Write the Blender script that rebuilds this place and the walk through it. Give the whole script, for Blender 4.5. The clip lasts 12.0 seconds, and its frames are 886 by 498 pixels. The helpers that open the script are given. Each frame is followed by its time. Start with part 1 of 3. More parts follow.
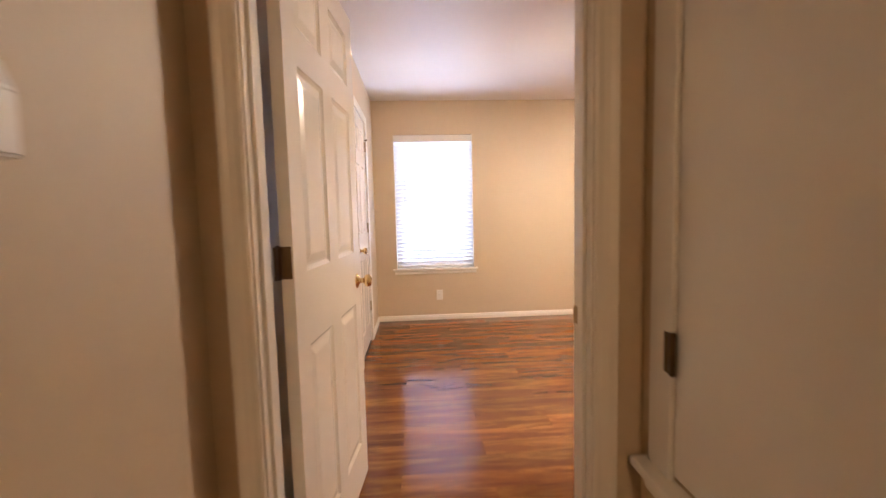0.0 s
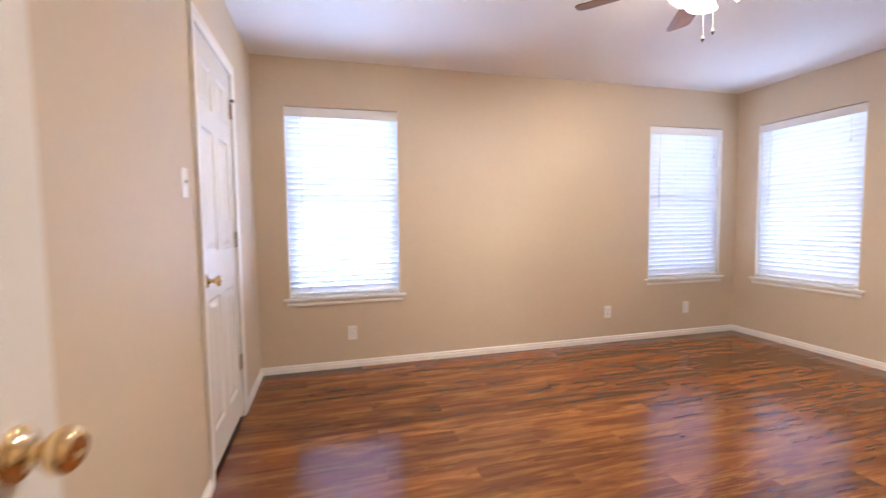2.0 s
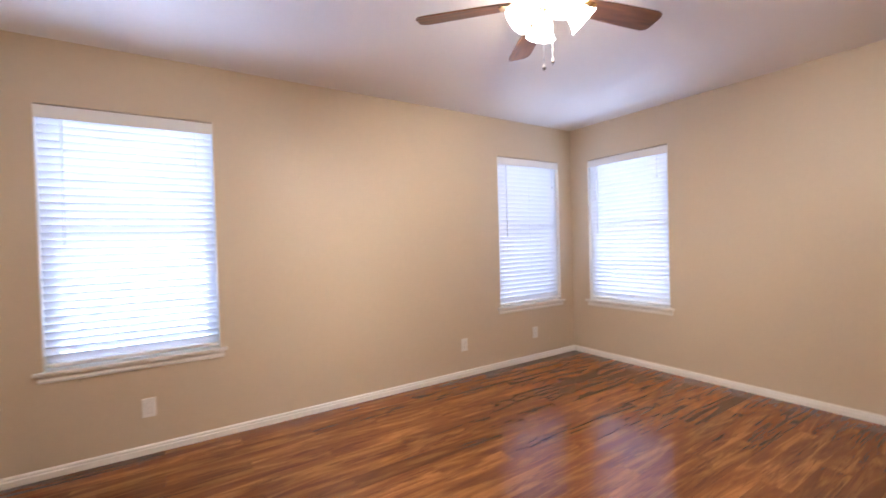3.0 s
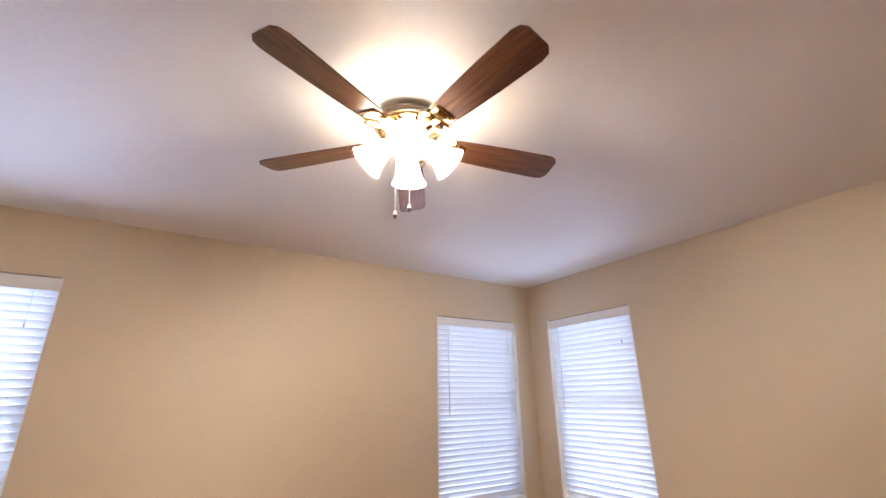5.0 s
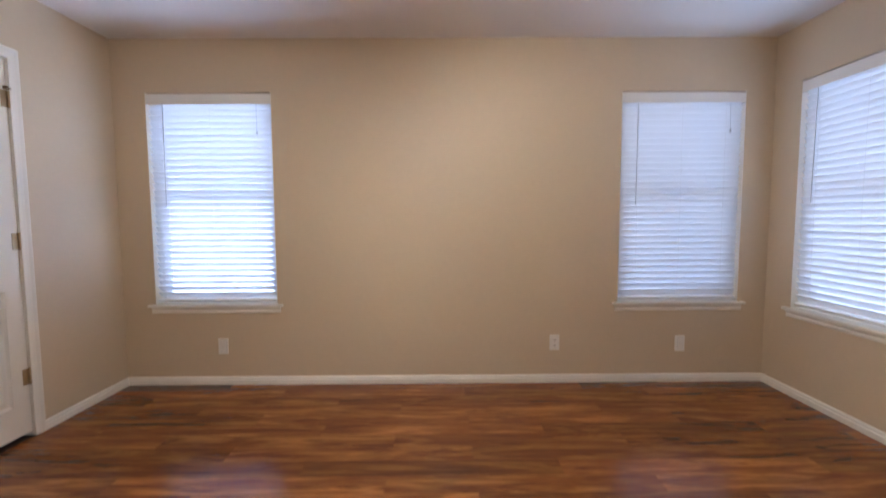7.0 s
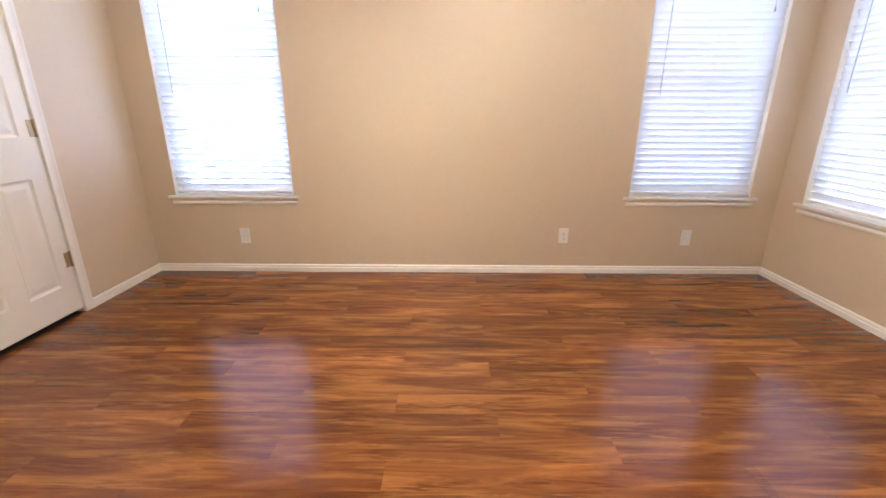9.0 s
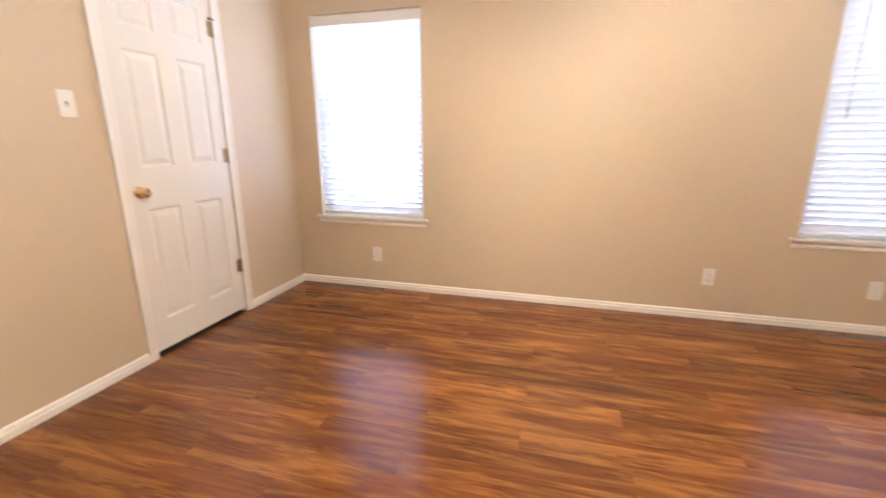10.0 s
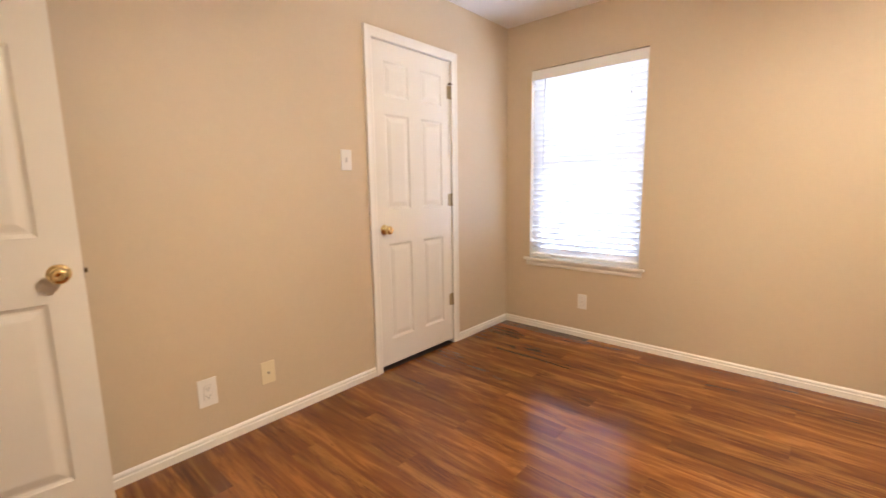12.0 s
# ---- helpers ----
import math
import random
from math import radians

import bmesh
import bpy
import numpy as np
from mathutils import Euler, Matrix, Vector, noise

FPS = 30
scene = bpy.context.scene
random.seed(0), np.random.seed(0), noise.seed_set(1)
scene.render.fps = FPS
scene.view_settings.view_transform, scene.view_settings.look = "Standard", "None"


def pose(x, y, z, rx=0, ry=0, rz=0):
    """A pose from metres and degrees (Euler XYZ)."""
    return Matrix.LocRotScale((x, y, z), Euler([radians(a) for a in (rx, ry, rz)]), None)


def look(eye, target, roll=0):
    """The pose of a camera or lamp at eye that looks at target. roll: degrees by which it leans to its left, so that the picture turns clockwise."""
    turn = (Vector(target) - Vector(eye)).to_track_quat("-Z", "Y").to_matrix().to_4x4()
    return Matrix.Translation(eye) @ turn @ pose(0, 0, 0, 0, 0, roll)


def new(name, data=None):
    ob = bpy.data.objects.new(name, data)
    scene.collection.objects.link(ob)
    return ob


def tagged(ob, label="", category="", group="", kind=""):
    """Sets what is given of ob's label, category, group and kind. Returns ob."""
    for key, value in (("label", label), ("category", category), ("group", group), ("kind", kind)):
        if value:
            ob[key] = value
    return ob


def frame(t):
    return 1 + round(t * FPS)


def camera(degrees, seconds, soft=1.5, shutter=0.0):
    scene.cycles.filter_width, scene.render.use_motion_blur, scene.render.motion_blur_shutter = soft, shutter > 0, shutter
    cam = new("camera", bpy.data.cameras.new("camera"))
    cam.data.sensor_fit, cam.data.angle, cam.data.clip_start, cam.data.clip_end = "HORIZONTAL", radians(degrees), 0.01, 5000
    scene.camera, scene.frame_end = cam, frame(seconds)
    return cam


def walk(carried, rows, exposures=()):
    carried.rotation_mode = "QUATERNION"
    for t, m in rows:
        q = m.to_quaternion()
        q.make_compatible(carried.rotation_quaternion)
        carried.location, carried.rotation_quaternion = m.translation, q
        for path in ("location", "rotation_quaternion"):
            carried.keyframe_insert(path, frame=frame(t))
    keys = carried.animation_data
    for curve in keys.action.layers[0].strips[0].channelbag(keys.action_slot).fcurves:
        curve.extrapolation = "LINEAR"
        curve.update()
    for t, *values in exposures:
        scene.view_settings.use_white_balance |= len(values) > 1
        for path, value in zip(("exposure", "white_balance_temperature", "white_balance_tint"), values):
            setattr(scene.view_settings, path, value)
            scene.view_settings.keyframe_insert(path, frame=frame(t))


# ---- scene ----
cam = camera(92.2, 12.0, soft=1.5, shutter=0.5)
PATH = [
    (0, (1.011, 0.777, 1.208), (1.134, 2.766, 1.042), -1.4),
    (0.5, (1.027, 1.17, 1.195), (1.149, 3.163, 1.071), 0.1),
    (1, (1.011, 1.51, 1.189), (1.166, 3.502, 1.101), 0.3),
    (1.5, (1.034, 1.8, 1.174), (1.312, 3.775, 1.032), -0.5),
    (2, (1.098, 2.063, 1.184), (1.611, 3.992, 1.055), -0.7),
    (2.5, (1.185, 2.277, 1.216), (1.994, 4.105, 1.152), -0.9),
    (3, (1.356, 2.389, 1.252), (2.456, 4.059, 1.22), -1.6),
    (3.5, (1.573, 2.452, 1.351), (2.791, 4.026, 1.548), 0.2),
    (3.7, (1.667, 2.452, 1.367), (2.935, 3.961, 1.704), -0.7),
    (5.3, (2.344, 2.496, 1.42), (3.246, 4.148, 2.095), -1.2),
    (5.5, (2.428, 2.501, 1.405), (3.233, 4.211, 2.058), -2.2),
    (6, (2.618, 2.577, 1.325), (3.224, 4.417, 1.822), -2.7),
    (6.5, (2.77, 2.57, 1.276), (2.976, 4.555, 1.403), -1.2),
    (7, (2.843, 2.533, 1.208), (2.853, 4.528, 1.061), -0.3),
    (7.5, (2.844, 2.515, 1.166), (2.876, 4.466, 0.726), -0.5),
    (7.7, (2.821, 2.513, 1.187), (2.862, 4.44, 0.652), 0.0),
    (9.3, (2.789, 2.481, 1.172), (2.711, 4.385, 0.564), 0.1),
    (9.5, (2.748, 2.483, 1.196), (2.571, 4.387, 0.608), 0.3),
    (10, (2.689, 2.48, 1.191), (2.166, 4.345, 0.694), -0.1),
    (10.5, (2.656, 2.479, 1.194), (1.844, 4.265, 0.808), -0.4),
    (11, (2.626, 2.49, 1.215), (1.606, 4.173, 0.859), -0.2),
    (11.5, (2.603, 2.482, 1.214), (1.437, 4.077, 0.903), -0.9),
    (12, (2.608, 2.461, 1.192), (1.287, 3.935, 0.9), -0.9),
]
EXPOSURES = [(0.0, 0.19, 6700, 15), (0.5, 0.27, 6350, 14), (1.0, 0.30, 6050, 13), (1.5, 0.20, 5680, 12), (2.5, -0.02, 5480, 11), (3.7, -0.13, 5600, 11), (5.3, -0.40, 5750, 10), (6.0, -0.56, 5680, 9), (7.0, -0.68, 5440, 7), (7.7, -0.69, 5440, 8), (9.3, 0.28, 5780, 8), (10.0, 0.30, 6030, 8), (11.0, 0.24, 6300, 6), (12.0, 0.06, 6650, 8)]
walk(cam, [(t, look(eye, target, roll)) for t, eye, target, roll in PATH], EXPOSURES)

# ---- light ----
world = bpy.data.worlds.new("sky")
scene.world = world
world.use_nodes = True
wn = world.node_tree
sky = wn.nodes.new("ShaderNodeTexSky")
sky.sky_type, sky.sun_disc = "NISHITA", False
sky.sun_elevation, sky.sun_rotation = radians(50), radians(200)
wn.nodes["Background"].inputs["Strength"].default_value = 0.12
wn.links.new(sky.outputs["Color"], wn.nodes["Background"].inputs["Color"])
sun = new("sun", bpy.data.lights.new("sun", "SUN"))
sun.data.energy, sun.data.angle, sun.data.color = 3.0, radians(0.5), (1, 0.95, 0.88)
sun.matrix_world = look((0, 0, 20), (-0.22, 0.60, 19.23))

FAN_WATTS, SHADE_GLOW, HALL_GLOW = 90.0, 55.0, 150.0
DAY, BULB = (0.59, 0.70, 1.0), (1.0, 0.85, 0.69)


def window_lamp(m, width, height, watts):
    lamp = new("window_daylight", bpy.data.lights.new("window_daylight", "AREA"))
    lamp.data.shape, lamp.data.size, lamp.data.size_y = "RECTANGLE", width, height
    lamp.data.energy, lamp.data.color, lamp.data.spread = watts, DAY, radians(175)
    lamp.matrix_world = m


# ---- materials ----
def material(name, colour, rough=0.5, metal=0.0, gloss=0.5, grain=0.0, grain_scale=60.0, bump=0.0, bump_scale=200.0, coat=0.0):
    """A painted, plastic or metal surface: colour, faint mottling at two scales, fine relief."""
    m = bpy.data.materials.new(name)
    m.use_nodes = True
    t = m.node_tree
    b = t.nodes["Principled BSDF"]
    b.inputs["Roughness"].default_value, b.inputs["Metallic"].default_value = rough, metal
    b.inputs["Coat Weight"].default_value, b.inputs["Specular IOR Level"].default_value = coat, gloss
    b.inputs["Base Color"].default_value = (*colour, 1)
    geo = t.nodes.new("ShaderNodeNewGeometry")
    if grain:
        fine, wide = t.nodes.new("ShaderNodeTexNoise"), t.nodes.new("ShaderNodeTexNoise")
        fine.inputs["Scale"].default_value, wide.inputs["Scale"].default_value = grain_scale, 1.7
        fine.inputs["Detail"].default_value = wide.inputs["Detail"].default_value = 4
        add = t.nodes.new("ShaderNodeMath")
        mix = t.nodes.new("ShaderNodeMix")
        mix.data_type = "RGBA"
        for n in (fine, wide):
            t.links.new(geo.outputs["Position"], n.inputs["Vector"])
        t.links.new(fine.outputs["Fac"], add.inputs[0])
        t.links.new(wide.outputs["Fac"], add.inputs[1])
        half = t.nodes.new("ShaderNodeMath")
        half.operation = "MULTIPLY"
        half.inputs[1].default_value = 0.5
        t.links.new(add.outputs[0], half.inputs[0])
        t.links.new(half.outputs[0], mix.inputs["Factor"])
        mix.inputs["A"].default_value = (*[c * (1 - grain) for c in colour], 1)
        mix.inputs["B"].default_value = (*[min(1, c * (1 + grain)) for c in colour], 1)
        t.links.new(mix.outputs["Result"], b.inputs["Base Color"])
    if bump:
        n, k = t.nodes.new("ShaderNodeTexNoise"), t.nodes.new("ShaderNodeBump")
        n.inputs["Scale"].default_value, n.inputs["Detail"].default_value = bump_scale, 3
        k.inputs["Strength"].default_value, k.inputs["Distance"].default_value = bump, 0.002
        t.links.new(geo.outputs["Position"], n.inputs["Vector"])
        t.links.new(n.outputs["Fac"], k.inputs["Height"])
        t.links.new(k.outputs["Normal"], b.inputs["Normal"])
    return m


WALL = material("beige_wall_paint", (0.592, 0.472, 0.318), 0.56, gloss=0.85, grain=0.05, grain_scale=30, bump=0.3, bump_scale=85)
CEILING = material("white_ceiling_paint", (0.82, 0.775, 0.715), 0.55, grain=0.03, grain_scale=25, bump=0.4, bump_scale=90)
TRIM = material("white_semigloss_trim", (0.80, 0.755, 0.67), 0.32, grain=0.025, grain_scale=18, bump=0.05, bump_scale=60)
DOOR = material("white_door_enamel", (0.80, 0.755, 0.67), 0.26, grain=0.02, grain_scale=14, bump=0.08, bump_scale=130)
BRASS = material("polished_brass", (0.80, 0.61, 0.31), 0.12, 1.0, grain=0.12, grain_scale=90)
OLD_BRASS = material("tarnished_brass", (0.13, 0.082, 0.038), 0.42, 0.8, grain=0.25, grain_scale=120)
WORN_BRASS = material("worn_brass", (0.40, 0.30, 0.17), 0.36, 1.0, grain=0.2, grain_scale=120)
NICKEL = material("dull_steel", (0.44, 0.38, 0.29), 0.38, 1.0, grain=0.1)
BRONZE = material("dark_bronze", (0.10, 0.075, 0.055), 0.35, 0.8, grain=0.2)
PLASTIC = material("white_plastic", (0.80, 0.77, 0.72), 0.35, grain=0.02)
IVORY = material("ivory_plastic", (0.76, 0.66, 0.45), 0.4, grain=0.03)
SLOT = material("dark_slot", (0.05, 0.04, 0.035), 0.6, grain=0.1)
CORD = material("white_cord", (0.52, 0.50, 0.48), 0.8, grain=0.05)
VINYL = material("white_vinyl", (0.82, 0.82, 0.80), 0.4, grain=0.02)
SUBFLOOR = material("dark_underlay", (0.05, 0.03, 0.02), 0.8, grain=0.2)
EARTH = material("dry_lawn", (0.13, 0.15, 0.07), 0.95, grain=0.4, grain_scale=8)
BLADE = bpy.data.materials.new("walnut_blade")
FLOOR = bpy.data.materials.new("walnut_laminate")


def wood(m, dark, middle, light, stretch, rough, coat, strip, figure, base_dark):
    """Streaky wood: long grain, darker bands, knots' swirls, each board by its own offset and tone."""
    m.use_nodes = True
    t = m.node_tree
    b = t.nodes["Principled BSDF"]
    node, link = t.nodes.new, t.links.new
    geo, info = node("ShaderNodeTexCoord"), node("ShaderNodeObjectInfo")
    shift = node("ShaderNodeVectorMath")
    shift.operation = "MULTIPLY_ADD"
    spread = node("ShaderNodeCombineXYZ")
    for i, f in enumerate((37.0, 23.0, 11.0)):
        mul = node("ShaderNodeMath")
        mul.operation = "MULTIPLY"
        mul.inputs[1].default_value = f
        link(info.outputs["Random"], mul.inputs[0])
        link(mul.outputs[0], spread.inputs[i])
    shift.inputs[1].default_value = (1, 1, 1)
    link(geo.outputs["Object"], shift.inputs[0])
    link(spread.outputs[0], shift.inputs[2])
    facs = []
    for scale, size, detail, rough_n, bend in ((stretch[0], 1.0, 7, 0.62, 1.0), (stretch[1], 1.0, 6, 0.6, 1.4), (stretch[2], 1.0, 3, 0.5, 0.0)):
        mp, n = node("ShaderNodeMapping"), node("ShaderNodeTexNoise")
        mp.inputs["Scale"].default_value = scale
        n.inputs["Scale"].default_value, n.inputs["Detail"].default_value = size, detail
        n.inputs["Roughness"].default_value, n.inputs["Distortion"].default_value = rough_n, bend
        link(shift.outputs[0], mp.inputs["Vector"])
        link(mp.outputs[0], n.inputs["Vector"])
        facs.append(n)
    ramp = node("ShaderNodeValToRGB")
    e = ramp.color_ramp.elements
    e[0].position, e[0].color = 0.34, (*base_dark, 1)
    e[1].position, e[1].color = 0.63, (*light, 1)
    mid = e.new(0.48)
    mid.color = (*middle, 1)
    link(facs[0].outputs["Fac"], ramp.inputs["Fac"])
    def noise_at(scale, detail, bend):
        mp, n = node("ShaderNodeMapping"), node("ShaderNodeTexNoise")
        mp.inputs["Scale"].default_value = scale
        n.inputs["Scale"].default_value, n.inputs["Detail"].default_value, n.inputs["Distortion"].default_value = 1.0, detail, bend
        link(shift.outputs[0], mp.inputs["Vector"])
        link(mp.outputs[0], n.inputs["Vector"])
        return n.outputs["Fac"]

    def between(value, low, high, to_low, to_high):
        n = node("ShaderNodeMapRange")
        for k, v in (("From Min", low), ("From Max", high), ("To Min", to_low), ("To Max", to_high)):
            n.inputs[k].default_value = v
        link(value, n.inputs["Value"])
        return n.outputs[0]

    # dark figure, gathered in patches, and short dashes
    patch = between(noise_at(figure[0], 3, 0.9), 0.46, 0.64, 0.04, 0.8)
    lines = between(facs[1].outputs["Fac"], 0.45, 0.57, 1.0, 0.0)
    dash = between(noise_at(figure[1], 3, 0.6), 0.29, 0.36, 0.6, 0.0)
    veins = node("ShaderNodeMath")
    veins.operation = "MULTIPLY"
    link(patch, veins.inputs[0])
    link(lines, veins.inputs[1])
    most = node("ShaderNodeMath")
    most.operation = "MAXIMUM"
    link(veins.outputs[0], most.inputs[0])
    link(dash, most.inputs[1])
    mix = node("ShaderNodeMix")
    mix.data_type = "RGBA"
    link(most.outputs[0], mix.inputs["Factor"])
    link(ramp.outputs["Color"], mix.inputs["A"])
    mix.inputs["B"].default_value = (*dark, 1)
    tone = node("ShaderNodeMapRange")
    tone.inputs["To Min"].default_value, tone.inputs["To Max"].default_value = 0.80, 1.20
    link(info.outputs["Random"], tone.inputs["Value"])
    apart = node("ShaderNodeSeparateXYZ")
    link(geo.outputs["Object"], apart.inputs[0])

    def sums(op, a, b, c=None):
        n = node("ShaderNodeMath")
        n.operation = op
        for i, v in enumerate((a, b, c)):
            if v is None:
                continue
            if isinstance(v, (int, float)):
                n.inputs[i].default_value = v
            else:
                link(v, n.inputs[i])
        return n.outputs[0]

    lane = sums("FLOOR", sums("DIVIDE", apart.outputs[1], strip[1]), None)
    ends = sums("ADD", sums("DIVIDE", apart.outputs[0], strip[0]), sums("MULTIPLY_ADD", lane, 0.37, sums("MULTIPLY", info.outputs["Random"], 5.0)))
    cell = node("ShaderNodeCombineXYZ")
    link(lane, cell.inputs[0])
    link(sums("FLOOR", ends, None), cell.inputs[1])
    link(sums("MULTIPLY", info.outputs["Random"], 91.0), cell.inputs[2])
    white = node("ShaderNodeTexWhiteNoise")
    link(cell.outputs[0], white.inputs["Vector"])
    strip_tone = sums("MULTIPLY_ADD", white.outputs["Value"], 0.30, 0.85)
    hsv = node("ShaderNodeHueSaturation")
    link(sums("MULTIPLY", tone.outputs[0], strip_tone), hsv.inputs["Value"])
    link(mix.outputs["Result"], hsv.inputs["Color"])
    link(hsv.outputs["Color"], b.inputs["Base Color"])
    rr = node("ShaderNodeMapRange")
    rr.inputs["To Min"].default_value, rr.inputs["To Max"].default_value = rough - 0.05, rough + 0.09
    link(facs[2].outputs["Fac"], rr.inputs["Value"])
    link(rr.outputs[0], b.inputs["Roughness"])
    b.inputs["Coat Weight"].default_value, b.inputs["Coat Roughness"].default_value = coat, 0.12
    b.inputs["Specular IOR Level"].default_value = 0.5
    bump = node("ShaderNodeBump")
    bump.inputs["Strength"].default_value, bump.inputs["Distance"].default_value = 0.03, 0.001
    link(facs[1].outputs["Fac"], bump.inputs["Height"])
    link(bump.outputs["Normal"], b.inputs["Normal"])


wood(FLOOR, (0.094, 0.0245, 0.0076), (0.196, 0.0630, 0.0148), (0.318, 0.125, 0.0290), ((1.5, 13, 1), (3.2, 46, 1), (3, 14, 1)), 0.115, 0.0, (9.0, 9.0), ((2.1, 11, 1), (10, 120, 1)), (0.142, 0.0420, 0.0108))
wood(BLADE, (0.05, 0.018, 0.008), (0.13, 0.046, 0.016), (0.20, 0.08, 0.03), ((2, 30, 1), (4, 80, 1), (9, 30, 1)), 0.3, 0.1, (0.9, 0.09), ((2, 20, 1), (14, 160, 1)), (0.07, 0.026, 0.010))


def sheet(name, colour, through_part, rough):
    """A thin white sheet that lets part of the light through."""
    m = bpy.data.materials.new(name)
    m.use_nodes = True
    t = m.node_tree
    b = t.nodes["Principled BSDF"]
    b.inputs["Base Color"].default_value, b.inputs["Roughness"].default_value = (*colour, 1), rough
    tr, mix = t.nodes.new("ShaderNodeBsdfTranslucent"), t.nodes.new("ShaderNodeMixShader")
    tr.inputs["Color"].default_value = (*colour, 1)
    mix.inputs["Fac"].default_value = through_part
    t.links.new(b.outputs[0], mix.inputs[1])
    t.links.new(tr.outputs[0], mix.inputs[2])
    t.links.new(mix.outputs[0], t.nodes["Material Output"].inputs["Surface"])
    return m


SLAT = sheet("white_blind_slat", (0.88, 0.88, 0.88), 0.20, 0.4)
SHADE = sheet("frosted_glass", (0.95, 0.93, 0.88), 0.55, 0.3)
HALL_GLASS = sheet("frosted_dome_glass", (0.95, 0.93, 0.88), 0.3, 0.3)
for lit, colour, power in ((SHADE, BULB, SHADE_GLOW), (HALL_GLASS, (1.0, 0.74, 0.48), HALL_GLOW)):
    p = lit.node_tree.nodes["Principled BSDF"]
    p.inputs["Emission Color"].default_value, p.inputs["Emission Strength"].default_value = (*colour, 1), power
GLASS = bpy.data.materials.new("window_glass")
GLASS.use_nodes = True
GLASS.node_tree.nodes["Principled BSDF"].inputs["Transmission Weight"].default_value = 1.0
GLASS.node_tree.nodes["Principled BSDF"].inputs["Roughness"].default_value = 0.0
GLASS.node_tree.nodes["Principled BSDF"].inputs["IOR"].default_value = 1.1
BULB_GLOW = bpy.data.materials.new("lit_bulb")
BULB_GLOW.use_nodes = True
BULB_GLOW.node_tree.nodes["Principled BSDF"].inputs["Emission Color"].default_value = (*BULB, 1)
BULB_GLOW.node_tree.nodes["Principled BSDF"].inputs["Emission Strength"].default_value = 12.0


# ---- mesh helpers ----
def part(name, bm, mat, parent=None, label="", smooth=False, at=None):
    """One mesh object from a bmesh, under a thing or a part."""
    me = bpy.data.meshes.new(name)
    bmesh.ops.recalc_face_normals(bm, faces=bm.faces)
    bm.to_mesh(me)
    bm.free()
    me.materials.append(mat)
    if smooth:
        for p in me.polygons:
            p.use_smooth = True
    ob = new(name, me)
    if parent:
        ob.parent = parent
    if at is not None:
        ob.matrix_basis = at
    if label:
        ob["label"] = label
    return ob


def thing(name, m, label, category, group="", kind=""):
    ob = new(name)
    ob.empty_display_size = 0.1
    ob.matrix_basis = m
    return tagged(ob, label, category, group, kind)


def box(bm, x0, y0, z0, x1, y1, z1, bevel=0.0):
    vs = [bm.verts.new((x, y, z)) for x in (x0, x1) for y in (y0, y1) for z in (z0, z1)]
    fs = [bm.faces.new([vs[i] for i in q]) for q in ((0, 1, 3, 2), (4, 6, 7, 5), (0, 4, 5, 1), (2, 3, 7, 6), (0, 2, 6, 4), (1, 5, 7, 3))]
    if bevel:
        es = list({e for f in fs for e in f.edges})
        bmesh.ops.bevel(bm, geom=es, offset=bevel, segments=2, affect="EDGES", profile=0.6)
    return bm


def boxes(*rows, bevel=0.0):
    bm = bmesh.new()
    for r in rows:
        box(bm, *r, bevel=bevel)
    return bm


def lathe(profile, steps=24, m=None):
    """Turned shape: profile of (radius, z), closed where the radius is 0."""
    bm = bmesh.new()
    rings = []
    for r, z in profile:
        if r < 1e-6:
            rings.append([bm.verts.new((0, 0, z))])
        else:
            rings.append([bm.verts.new((r * math.cos(2 * math.pi * i / steps), r * math.sin(2 * math.pi * i / steps), z)) for i in range(steps)])
    for a, b in zip(rings, rings[1:]):
        for i in range(steps):
            j = (i + 1) % steps
            q = [a[i % len(a)], a[j % len(a)], b[j % len(b)], b[i % len(b)]]
            q = list(dict.fromkeys(q))
            if len(q) > 2:
                bm.faces.new(q)
    if m is not None:
        bm.transform(m)
    return bm


def rod(a, b, radius, steps=8):
    a, b = Vector(a), Vector(b)
    d = b - a
    m = Matrix.Translation(a) @ d.to_track_quat("Z", "Y").to_matrix().to_4x4()
    return lathe([(0, 0), (radius, 0), (radius, d.length), (0, d.length)], steps, m)


def run(profile, start, end, out):
    """A moulding from start to end: profile of (height, thickness), out: the way it stands off the wall."""
    bm = bmesh.new()
    start, end, out = Vector(start), Vector(end), Vector(out)
    a = [bm.verts.new(start + Vector((0, 0, h)) + out * d) for h, d in profile]
    b = [bm.verts.new(end + Vector((0, 0, h)) + out * d) for h, d in profile]
    n = len(profile)
    for i in range(n):
        j = (i + 1) % n
        bm.faces.new((a[i], a[j], b[j], b[i]))
    bm.faces.new(a)
    bm.faces.new(b[::-1])
    return bm


CASING = ((0, 0), (0, 0.0095), (0.006, 0.0115), (0.018, 0.0113), (0.034, 0.0130), (0.046, 0.0160), (0.054, 0.017), (0.057, 0.015), (0.057, 0))
BASE = ((0, 0), (0, 0.015), (0.033, 0.015), (0.036, 0.0105), (0.040, 0.0095), (0.044, 0.0115), (0.050, 0.010), (0.055, 0.005), (0.057, 0.003), (0.057, 0))


